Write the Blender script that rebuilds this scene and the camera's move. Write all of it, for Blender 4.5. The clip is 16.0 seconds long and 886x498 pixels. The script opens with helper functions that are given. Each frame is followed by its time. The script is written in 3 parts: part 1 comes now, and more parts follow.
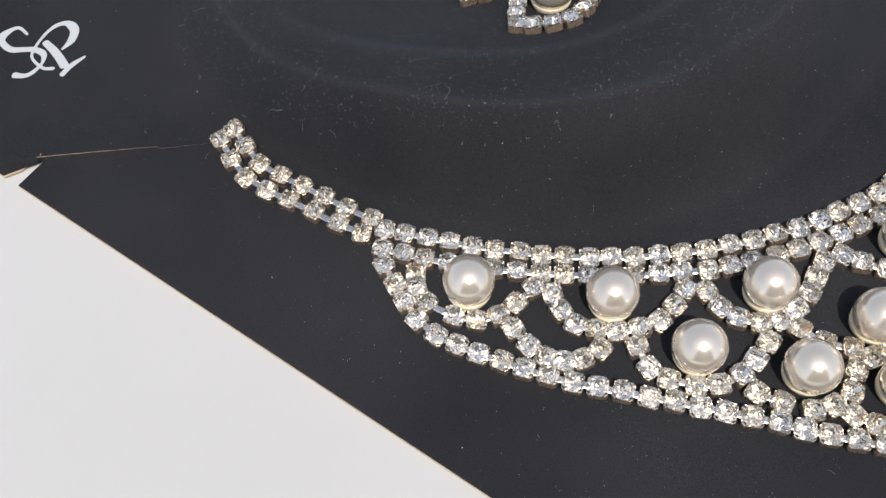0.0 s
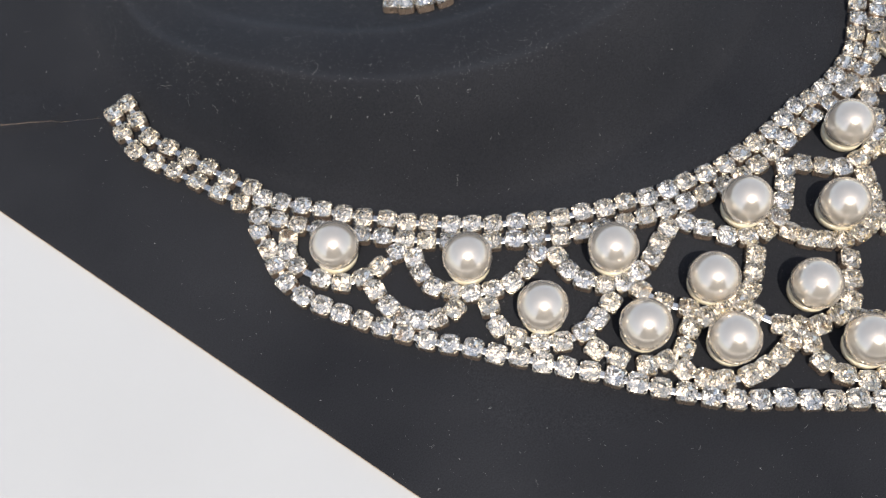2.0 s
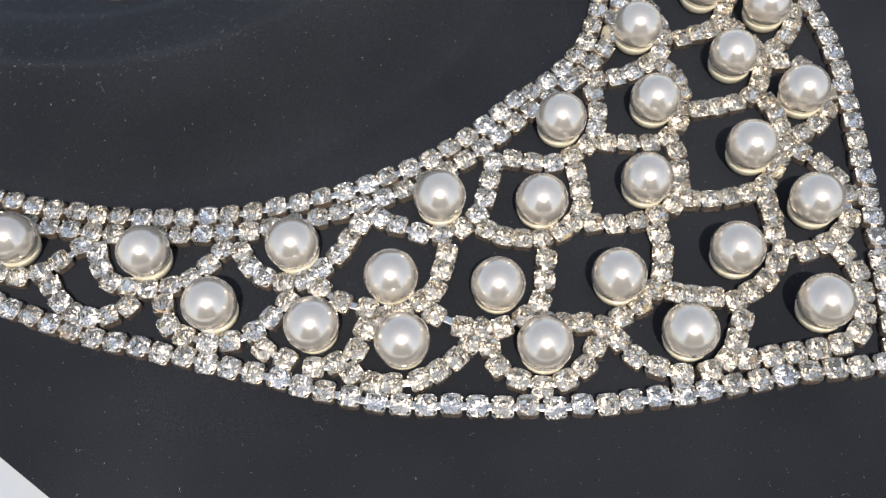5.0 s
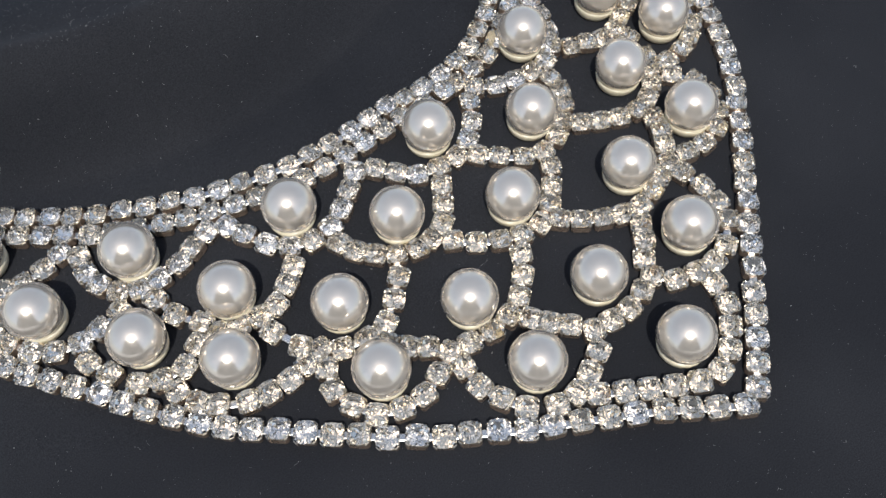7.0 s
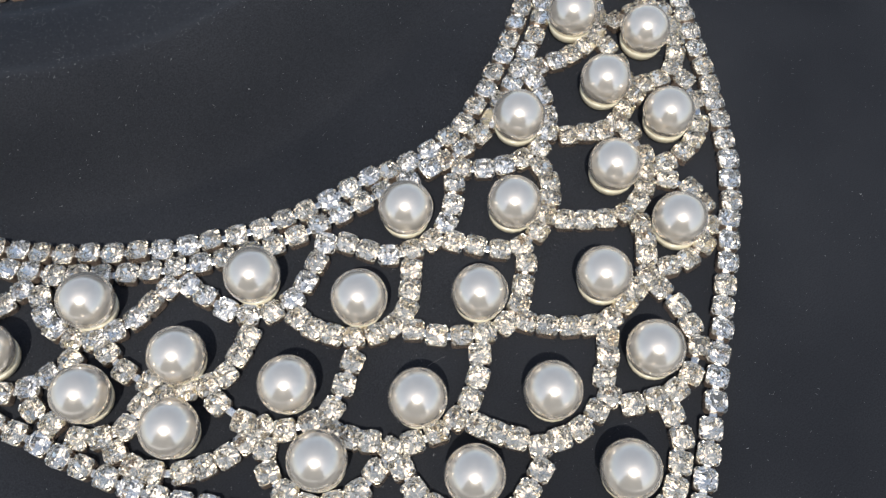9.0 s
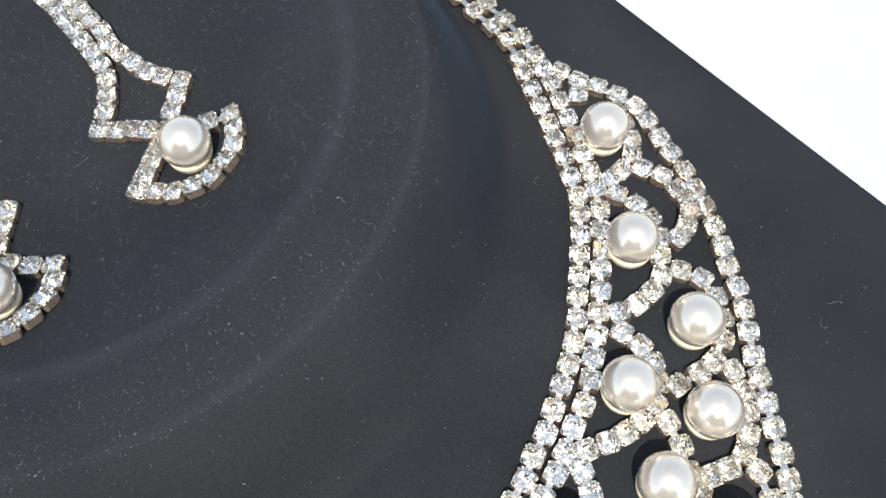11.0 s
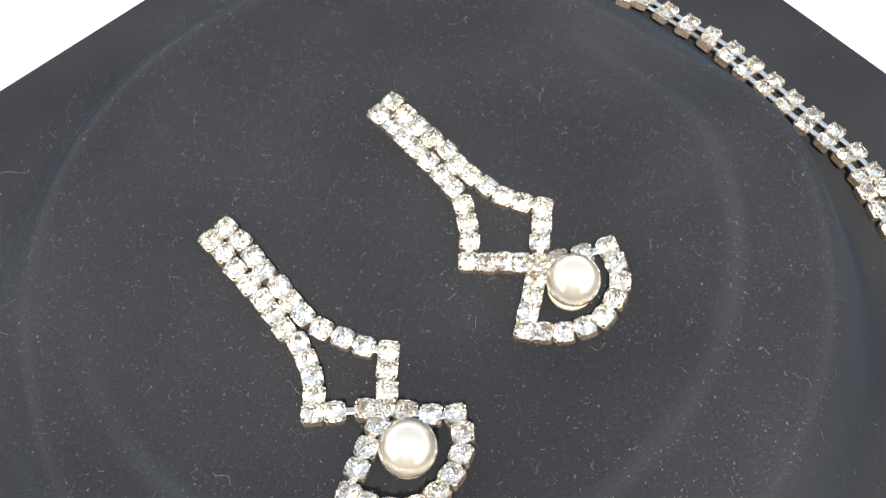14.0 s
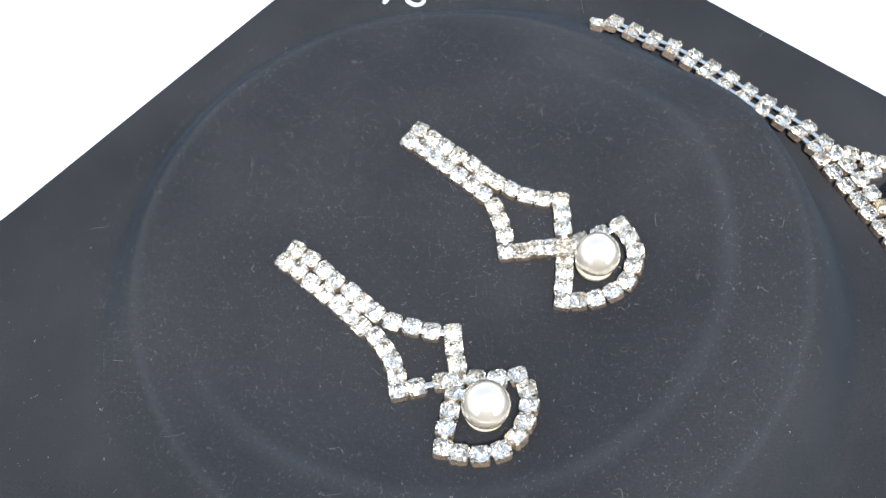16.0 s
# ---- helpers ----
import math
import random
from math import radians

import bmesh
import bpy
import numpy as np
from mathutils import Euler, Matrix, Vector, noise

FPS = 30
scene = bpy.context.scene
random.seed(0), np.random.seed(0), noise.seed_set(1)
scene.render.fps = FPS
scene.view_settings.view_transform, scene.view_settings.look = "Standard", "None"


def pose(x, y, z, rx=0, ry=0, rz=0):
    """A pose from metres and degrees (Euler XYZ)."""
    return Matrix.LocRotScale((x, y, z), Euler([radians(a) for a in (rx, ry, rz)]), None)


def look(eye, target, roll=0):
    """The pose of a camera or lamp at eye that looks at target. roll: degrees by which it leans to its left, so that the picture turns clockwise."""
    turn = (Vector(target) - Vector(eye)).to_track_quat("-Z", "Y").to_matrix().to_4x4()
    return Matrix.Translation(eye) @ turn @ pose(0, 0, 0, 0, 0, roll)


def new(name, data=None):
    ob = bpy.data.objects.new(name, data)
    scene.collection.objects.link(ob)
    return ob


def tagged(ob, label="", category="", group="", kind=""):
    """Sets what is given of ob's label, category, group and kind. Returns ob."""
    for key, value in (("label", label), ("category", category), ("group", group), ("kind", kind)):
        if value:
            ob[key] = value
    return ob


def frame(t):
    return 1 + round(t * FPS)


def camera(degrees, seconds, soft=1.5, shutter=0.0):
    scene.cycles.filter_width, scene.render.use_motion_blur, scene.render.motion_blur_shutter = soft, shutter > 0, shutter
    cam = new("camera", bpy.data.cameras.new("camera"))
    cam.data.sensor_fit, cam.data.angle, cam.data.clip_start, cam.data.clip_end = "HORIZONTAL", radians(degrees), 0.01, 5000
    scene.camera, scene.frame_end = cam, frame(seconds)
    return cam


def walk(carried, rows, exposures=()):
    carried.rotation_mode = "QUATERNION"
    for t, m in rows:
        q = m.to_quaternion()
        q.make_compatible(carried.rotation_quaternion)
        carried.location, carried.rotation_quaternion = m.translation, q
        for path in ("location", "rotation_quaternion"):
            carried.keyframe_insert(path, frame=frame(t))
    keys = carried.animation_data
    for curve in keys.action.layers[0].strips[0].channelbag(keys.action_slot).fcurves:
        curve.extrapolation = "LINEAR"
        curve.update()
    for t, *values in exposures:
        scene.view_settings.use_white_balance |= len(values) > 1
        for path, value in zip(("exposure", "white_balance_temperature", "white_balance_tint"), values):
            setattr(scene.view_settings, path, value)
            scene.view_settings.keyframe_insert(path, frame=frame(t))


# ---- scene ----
# camera-begin
cam = camera(52, 16.0)
PATH = [  # seconds, x, y, z, yaw, pitch, roll
    (0.0, -0.11039, 0.00806, 0.12037, -44.051, -61.252, -5.137),
    (0.5, -0.10922, 0.00076, 0.12534, -44.429, -61.356, -4.945),
    (1.0, -0.10756, -0.00390, 0.12778, -43.910, -61.640, -5.466),
    (1.5, -0.10563, -0.00604, 0.12645, -44.130, -61.856, -5.308),
    (2.0, -0.10191, -0.01142, 0.12572, -44.113, -62.189, -5.021),
    (2.5, -0.09529, -0.02000, 0.12435, -43.935, -61.297, -4.809),
    (3.0, -0.08991, -0.02309, 0.12415, -44.003, -62.158, -4.587),
    (3.5, -0.08840, -0.02765, 0.12270, -43.693, -61.553, -4.795),
    (4.0, -0.08426, -0.03435, 0.12039, -43.666, -61.111, -4.796),
    (4.5, -0.07636, -0.04056, 0.11879, -43.524, -61.361, -4.836),
    (7.0, -0.04998, -0.05765, 0.11056, -41.696, -61.630, -4.205),
    (7.5, -0.04408, -0.05876, 0.11014, -39.829, -62.655, -3.253),
    (8.0, -0.04187, -0.06013, 0.11312, -37.659, -63.647, -3.402),
    (10.5, -0.00821, -0.01857, 0.11751, -34.667, -63.159, -0.636),
    (11.0, 0.00002, -0.00529, 0.12030, -34.534, -63.309, -0.752),
    (11.5, 0.00940, 0.00349, 0.12317, -34.185, -63.220, -1.312),
    (12.0, 0.00813, 0.01894, 0.12762, -35.315, -63.578, -0.484),
    (12.5, 0.00437, 0.02743, 0.13167, -36.155, -63.556, 0.258),
    (13.0, -0.00665, 0.03153, 0.13357, -36.639, -63.107, 1.003),
    (13.5, -0.01880, 0.03820, 0.13155, -37.141, -63.558, 1.575),
    (14.0, -0.03623, 0.04578, 0.12589, -38.644, -63.859, 2.904),
    (14.5, -0.04706, 0.04475, 0.12553, -37.654, -65.045, 1.792),
    (15.0, -0.05545, 0.04035, 0.14796, -39.353, -64.487, 2.708),
    (15.5, -0.05745, 0.03715, 0.15525, -40.410, -61.914, 1.945),
    (16.0, -0.05964, 0.04046, 0.14304, -44.542, -60.423, 1.067),
]


def aim(x, y, z, yaw, pitch, roll):
    cp = math.cos(radians(pitch))
    ahead = Vector((-math.sin(radians(yaw)) * cp, math.cos(radians(yaw)) * cp, math.sin(radians(pitch))))
    return look((x, y, z), Vector((x, y, z)) + ahead, roll)


EXPOSURES = [  # seconds, stops, kelvin, tint
    (0.0, 0.14, 6600, 9.5), (2.5, 0.17, 6480, 8.5), (4.5, 0.1, 6250, 8), (7.0, -0.12, 6080, 7.5), (8.0, -0.24, 6000, 7),
    (10.5, 0.58, 6250, 5), (11.0, 0.64, 6300, 5), (11.5, 0.56, 6450, 6), (12.0, 0.44, 6600, 7), (12.5, 0.44, 6650, 8), (13.0, 0.52, 6700, 8), (13.5, 0.72, 6700, 7),
    (14.0, 1.08, 6850, 5), (14.5, 1.2, 6900, 4), (15.0, 1.24, 6300, 4), (15.5, 1.14, 6150, 4), (16.0, 1.12, 6150, 4),
]
walk(cam, [(t, aim(*p)) for t, *p in PATH], EXPOSURES)
# camera-end


# ---- light ----
SUN_FROM = Vector((-0.35, -0.41, 1.0)).normalized()  # towards the sun
world = bpy.data.worlds.new("sky")
scene.world = world
world.use_nodes = True
wt = world.node_tree
sky = wt.nodes.new("ShaderNodeTexSky")
sky.sky_type, sky.sun_disc = "NISHITA", False
sky.dust_density = 2.5
sky.sun_elevation = math.asin(SUN_FROM.z)
sky.sun_rotation = math.atan2(SUN_FROM.x, SUN_FROM.y)
haze = wt.nodes.new("ShaderNodeHueSaturation")  # a milky summer sky
haze.inputs["Saturation"].default_value = 0.75
wt.links.new(sky.outputs[0], haze.inputs["Color"])
wt.links.new(haze.outputs[0], wt.nodes["Background"].inputs[0])
wt.nodes["Background"].inputs[1].default_value = 0.15
sun = new("sun", bpy.data.lights.new("sun", "SUN"))
sun.data.energy, sun.data.angle, sun.data.color = 2.9, radians(0.55), (1.0, 0.935, 0.85)
sun.matrix_world = look(SUN_FROM, (0, 0, 0))

MM = 0.001
DISH = Vector((-3.0, 98.0))  # middle of the card's dish, in millimetres
RIM = Vector((-3.0, 93.5))  # middle of its outer rim


# ---- materials ----
def material(name, color, rough=0.5, metal=0.0, **more):
    m = bpy.data.materials.new(name)
    m.use_nodes = True
    b = m.node_tree.nodes["Principled BSDF"]
    b.inputs["Base Color"].default_value = (*color, 1)
    b.inputs["Roughness"].default_value = rough
    b.inputs["Metallic"].default_value = metal
    for key, value in more.items():
        b.inputs[key.replace("_", " ")].default_value = value
    return m


def node(m, kind, **values):
    n = m.node_tree.nodes.new(kind)
    for key, value in values.items():
        n.inputs[key.replace("_", " ")].default_value = value
    return n


def place_noise(m, scale, detail=4.0):
    """Noise by place on the object, in metres."""
    t = node(m, "ShaderNodeTexCoord")
    n = node(m, "ShaderNodeTexNoise", Scale=scale, Detail=detail)
    m.node_tree.links.new(t.outputs["Object"], n.inputs["Vector"])
    return n


def ramp(m, source, low, high, a=0.3, b=0.7):
    r = m.node_tree.nodes.new("ShaderNodeValToRGB")
    e = r.color_ramp.elements
    e[0].position, e[0].color = a, (*low, 1)
    e[1].position, e[1].color = b, (*high, 1)
    m.node_tree.links.new(source, r.inputs[0])
    return r


def bump(m, source, strength, distance):
    b = node(m, "ShaderNodeBump", Strength=strength, Distance=distance)
    m.node_tree.links.new(source, b.inputs["Height"])
    m.node_tree.links.new(b.outputs[0], m.node_tree.nodes["Principled BSDF"].inputs["Normal"])


def velvet_material():
    m = material("black_flock", (0.012, 0.012, 0.013), 0.85, Sheen_Weight=0.032, Sheen_Roughness=0.5, Sheen_Tint=(0.34, 0.62, 1.0, 1))
    b = m.node_tree.nodes["Principled BSDF"]
    b.inputs["Specular IOR Level"].default_value = 0.04
    wide = place_noise(m, 30, 3)
    r = ramp(m, wide.outputs[0], (0.0190, 0.0198, 0.0228), (0.0300, 0.0308, 0.0344))
    fine = place_noise(m, 5200, 2)
    bump(m, fine.outputs[0], 0.4, 0.00012)
    pile = place_noise(m, 6500, 3)
    flecks = ramp(m, pile.outputs[0], (0.72, 0.72, 0.73), (1.42, 1.41, 1.4), 0.35, 0.72)
    mix = m.node_tree.nodes.new("ShaderNodeMix")
    mix.data_type, mix.blend_type = "RGBA", "MULTIPLY"
    mix.inputs[0].default_value = 1.0
    m.node_tree.links.new(r.outputs[0], mix.inputs[6])
    m.node_tree.links.new(flecks.outputs[0], mix.inputs[7])
    # a paler colour along the two pressed rings
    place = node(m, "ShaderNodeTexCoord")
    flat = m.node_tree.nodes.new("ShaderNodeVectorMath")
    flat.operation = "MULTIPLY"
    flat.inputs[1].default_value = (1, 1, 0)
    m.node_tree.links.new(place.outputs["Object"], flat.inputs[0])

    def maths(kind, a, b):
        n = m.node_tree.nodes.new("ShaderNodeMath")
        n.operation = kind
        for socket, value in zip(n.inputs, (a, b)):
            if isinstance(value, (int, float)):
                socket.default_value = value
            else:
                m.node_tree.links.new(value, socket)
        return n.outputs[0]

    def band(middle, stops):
        """Paleness by the distance from a point: pairs of millimetres and amount."""
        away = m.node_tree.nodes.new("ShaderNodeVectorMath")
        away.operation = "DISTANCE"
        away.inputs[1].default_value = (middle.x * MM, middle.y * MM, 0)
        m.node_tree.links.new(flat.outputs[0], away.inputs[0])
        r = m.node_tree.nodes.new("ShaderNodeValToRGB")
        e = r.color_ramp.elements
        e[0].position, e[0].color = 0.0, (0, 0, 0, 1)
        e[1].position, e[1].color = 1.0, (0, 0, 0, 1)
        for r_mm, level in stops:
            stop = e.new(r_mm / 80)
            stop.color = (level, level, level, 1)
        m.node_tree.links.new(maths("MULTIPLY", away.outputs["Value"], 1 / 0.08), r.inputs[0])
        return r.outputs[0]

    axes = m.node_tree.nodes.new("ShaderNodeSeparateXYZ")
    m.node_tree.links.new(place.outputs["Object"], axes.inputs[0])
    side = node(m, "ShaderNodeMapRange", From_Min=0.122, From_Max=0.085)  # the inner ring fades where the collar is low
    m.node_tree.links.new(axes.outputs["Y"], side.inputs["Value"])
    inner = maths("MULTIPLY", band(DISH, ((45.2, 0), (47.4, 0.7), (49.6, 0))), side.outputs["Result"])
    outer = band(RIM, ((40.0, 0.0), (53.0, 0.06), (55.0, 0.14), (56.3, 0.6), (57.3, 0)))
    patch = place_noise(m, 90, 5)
    paleness = maths("MULTIPLY", maths("ADD", inner, outer), patch.outputs[0])
    marks = m.node_tree.nodes.new("ShaderNodeMix")
    marks.data_type = "RGBA"
    marks.inputs[7].default_value = (0.046, 0.049, 0.056, 1)
    m.node_tree.links.new(paleness, marks.inputs[0])
    m.node_tree.links.new(mix.outputs[2], marks.inputs[6])
    m.node_tree.links.new(marks.outputs[2], b.inputs["Base Color"])
    return m


def table_material():
    m = material("white_laminate", (0.8, 0.79, 0.78), 0.45)
    n = place_noise(m, 18, 3)
    r = ramp(m, n.outputs[0], (0.508, 0.51, 0.51), (0.538, 0.54, 0.54))
    m.node_tree.links.new(r.outputs[0], m.node_tree.nodes["Principled BSDF"].inputs["Base Color"])
    bump(m, place_noise(m, 900, 2).outputs[0], 0.08, 0.0001)
    return m


def metal_material(name, color, metal=1.0, rough=0.26):
    m = material(name, color, rough, metal)
    n = place_noise(m, 700, 3)
    r = ramp(m, n.outputs[0], (rough - 0.1,) * 3, (rough + 0.1,) * 3)
    m.node_tree.links.new(r.outputs[0], m.node_tree.nodes["Principled BSDF"].inputs["Roughness"])
    return m


def pearl_material():
    m = material("pearl_coating", (0.89, 0.80, 0.685), 0.19, 0.70, Coat_Weight=0.5, Coat_Roughness=0.05)
    b = m.node_tree.nodes["Principled BSDF"]
    b.inputs["IOR"].default_value = 1.6
    bump(m, place_noise(m, 900, 3).outputs[0], 0.03, 0.0002)
    return m


def crystal_material():
    m = material("cut_glass", (0.99, 0.98, 0.955), 0.0, 0.0, Transmission_Weight=1.0)
    m.node_tree.nodes["Principled BSDF"].inputs["IOR"].default_value = 1.58
    return m


def foil_material():
    m = material("mirror_foil", (0.95, 0.95, 0.94), 0.012, 0.98)
    b = m.node_tree.nodes["Principled BSDF"]
    info = m.node_tree.nodes.new("ShaderNodeObjectInfo")
    r = ramp(m, info.outputs["Random"], (0.985, 0.925, 0.82), (0.97, 0.955, 0.93), 0.1, 0.9)
    m.node_tree.links.new(r.outputs[0], b.inputs["Base Color"])
    return m


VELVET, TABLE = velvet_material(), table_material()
# cup sides: warm plating, coloured darker for the dark card they mirror
METAL, CUPMETAL = metal_material("plated_silver", (0.86, 0.84, 0.80)), metal_material("warm_shaded_plating", (0.46, 0.35, 0.27), 0.7)
CLAW = metal_material("claw_plating", (0.90, 0.84, 0.74), 1.0, 0.27)
PEARL, CRYSTAL, FOIL = pearl_material(), crystal_material(), foil_material()
CREAM = material("cream_cap", (0.74, 0.66, 0.48), 0.25)
BACKING = material("beige_backing", (0.55, 0.42, 0.30), 0.8)
PRINT = material("silver_print", (0.50, 0.53, 0.56), 0.45)
LINT = material("pale_lint", (0.47, 0.465, 0.455), 0.9)


# ---- building helpers ----
def mesh_of(name, bm, *materials, smooth=False):
    me = bpy.data.meshes.new(name)
    bm.to_mesh(me)
    bm.free()
    for m in materials:
        me.materials.append(m)
    if smooth:
        me.shade_smooth()
    return me


def part(name, data, parent, m=None, label=""):
    ob = new(name, data)
    ob.parent = parent
    if m is not None:
        ob.matrix_basis = m
    return tagged(ob, label)


def smooth(a, b, x):
    t = min(1.0, max(0.0, (x - a) / (b - a)))
    return t * t * (3 - 2 * t)


# ---- the display card: a flocked sheet pressed into a dish with a raised collar (millimetres) ----
TURN = radians(7.0)
ACROSS, UP = Vector((math.cos(TURN), math.sin(TURN))), Vector((-math.sin(TURN), math.cos(TURN)))


def relief(x, y):
    """Height of the card's face above its flat margin."""
    v = Vector((x, y)) - DISH
    r = v.length
    c = (-v.y + 0.05 * v.x) / max(r, 1e-6)
    near = smooth(-0.35 + 0.25 * smooth(0, 40, v.x), 0.5, c)
    edge = (Vector((x, y)) - RIM).length
    h = 4.8 + 11.0 * near * smooth(23, 60, r)
    h += (0.85 + 0.046 * v.x - 0.016 * v.y) * (1 - smooth(30, 58, r))  # the floor leans a little
    h *= 1 - smooth(56.3, 62.0 + 4.0 * smooth(-0.8, -0.3, c) + 6.0 * smooth(0.2, 0.95, c), edge)
    # two faint pressed rings
    for off, ring, high in ((r, 47.5, 0.20 * near), (edge, 56.4, 0.22)):
        h += high * max(0.0, 1 - abs(off - ring) / 0.9)
    h += 1.8 * smooth(66, 86, r) * (1 - smooth(92, 118, r)) * smooth(0.7, 0.97, c)
    # the corner by the cut curls up a little
    u, w = v.dot(ACROSS), v.dot(UP)
    if w > 15 and u < 0:
        h += 9.0 * smooth(82, 104, -0.5 * u + 0.9 * w)
        over = (x + 73.2) * 0.679 + (y - 96.8) * 0.734  # the upper lip of the slit stands up
        h += 1.2 * (1 - smooth(0, 9, over)) * smooth(60, 92, -u) if over > 0 else 0
    return h


def normal_at(x, y):
    d = 0.4
    return Vector((relief(x - d, y) - relief(x + d, y), relief(x, y - d) - relief(x, y + d), 2 * d)).normalized()


def seat(x, y, turn=0.0, lift=0.0):
    """A pose standing on the card's face at x, y, its x axis turned by so many radians."""
    n = normal_at(x, y)
    t = Vector((math.cos(turn), math.sin(turn), 0))
    t = (t - n * t.dot(n)).normalized()
    b = n.cross(t)
    z = relief(x, y)
    m = Matrix((t, b, n)).transposed().to_4x4()
    m.translation = (Vector((x, y, z)) + n * lift) * MM
    return m


def build_card():
    w0 = -185.0
    bm = bmesh.new()
    nu, nw = 238, 334
    grid = []
    for j in range(nw + 1):
        row = []
        for i in range(nu + 1):
            w = w0 + (66.8 - w0) * j / nw
            u0, u1 = -93.8 - 0.0063 * w, 84.2 - 0.0083 * w  # the sheet is cut slightly out of square
            u = u0 + (u1 - u0) * i / nu
            w += 0.0063 * u * j / nw
            p = DISH + ACROSS * u + UP * w
            row.append(bm.verts.new((p.x, p.y, 0)))
        grid.append(row)
    for j in range(nw):
        for i in range(nu):
            bm.faces.new((grid[j][i], grid[j][i + 1], grid[j + 1][i + 1], grid[j + 1][i]))
    # two slits hold the chain's ends: a narrow wedge cut in from each side
    cuts = [  # tip, a point on each lip, reach of the lines, length of the gap
        (Vector((-73.2, 96.8)), Vector((-94.74, 116.83)), Vector((-94.66, 116.67)), 60, 29.4),
        (Vector((-94.3, 116.3)), Vector((-99.8, 118.8)), Vector((-99.2, 115.7)), 20, 30),
        (Vector((57.5, 118.0)), Vector((84.08, 148.82)), Vector((84.22, 148.68)), 60, 80),
    ]
    for tip, a, b, reach, span in cuts:
        for q in (a, b):
            d = (q - tip).normalized()
            near = [f for f in bm.faces if (f.calc_center_median().xy - tip).length < reach and (f.calc_center_median().xy - tip).dot(d) > -2]
            geom = list({v for f in near for v in f.verts}) + list({e for f in near for e in f.edges}) + near
            bmesh.ops.bisect_plane(bm, geom=geom, dist=1e-5, plane_co=(*tip, 0), plane_no=(-d.y, d.x, 0))
    gone = []
    for f in bm.faces:
        p = f.calc_center_median().xy
        for tip, a, b, reach, span in cuts:
            da, db, v = a - tip, b - tip, p - tip
            side_a, side_b = da.x * v.y - da.y * v.x, db.x * v.y - db.y * v.x
            if side_a * side_b < 0 and v.dot(da) > 0 and v.length < span:
                gone.append(f)
                break
    bmesh.ops.delete(bm, geom=gone, context="FACES")
    for v in bm.verts:
        v.co = Vector((v.co.x, v.co.y, relief(v.co.x, v.co.y))) * MM
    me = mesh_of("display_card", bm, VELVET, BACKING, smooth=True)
    ob = new("display_card", me)
    sol = ob.modifiers.new("thickness", "SOLIDIFY")
    sol.thickness, sol.offset = 0.7 * MM, -1
    sol.material_offset, sol.material_offset_rim = 1, 1
    tagged(ob, "black flocked display card with raised collar on white table", "display card")
    return ob


# ---- settings and stones ----
def cup_mesh():
    """A square claw cup with a folded prong at each corner, its foot at z = 0."""
    bm = bmesh.new()

    def ring(half, cut, z):
        pts = [(half, -half + cut), (half, half - cut), (half - cut, half), (-half + cut, half), (-half, half - cut), (-half, -half + cut), (-half + cut, -half), (half - cut, -half)]
        return [bm.verts.new((x * MM, y * MM, z * MM)) for x, y in pts]

    rings = [ring(1.12, 0.3, 0.0), ring(1.34, 0.3, 0.18), ring(1.42, 0.34, 1.28), ring(1.41, 0.36, 1.42), ring(1.29, 0.36, 1.38), ring(0.9, 0.3, 0.15)]
    bm.faces.new(list(reversed(rings[0])))
    for k, (a, b) in enumerate(zip(rings, rings[1:])):
        for i in range(8):
            bm.faces.new((a[i], a[(i + 1) % 8], b[(i + 1) % 8], b[i])).material_index = int(k > 1)
    bm.faces.new(rings[-1])
    # prongs: a wedge from each corner, bent in over the stone
    for k in range(4):
        turn = Matrix.Rotation(radians(45 + 90 * k), 3, "Z")
        levels = [(1.62, 0.28, 1.1), (1.66, 0.24, 1.66), (1.47, 0.19, 2.00), (1.24, 0.10, 2.10)]
        last = None
        for i, (r, w, z) in enumerate(levels):
            thick = 0.17 if i < 3 else 0.09
            quad = [bm.verts.new(turn @ (Vector((x, y, zz)) * MM)) for x, y, zz in ((r, -w, z), (r, w, z), (r - thick, w * 0.9, z - 0.14), (r - thick, -w * 0.9, z - 0.14))]
            if last:
                for j in range(4):
                    bm.faces.new((last[j], last[(j + 1) % 4], quad[(j + 1) % 4], quad[j])).material_index = 1
            last = quad
        bm.faces.new(last).material_index = 1
    bmesh.ops.recalc_face_normals(bm, faces=bm.faces)
    return mesh_of("cup", bm, CUPMETAL, CLAW)


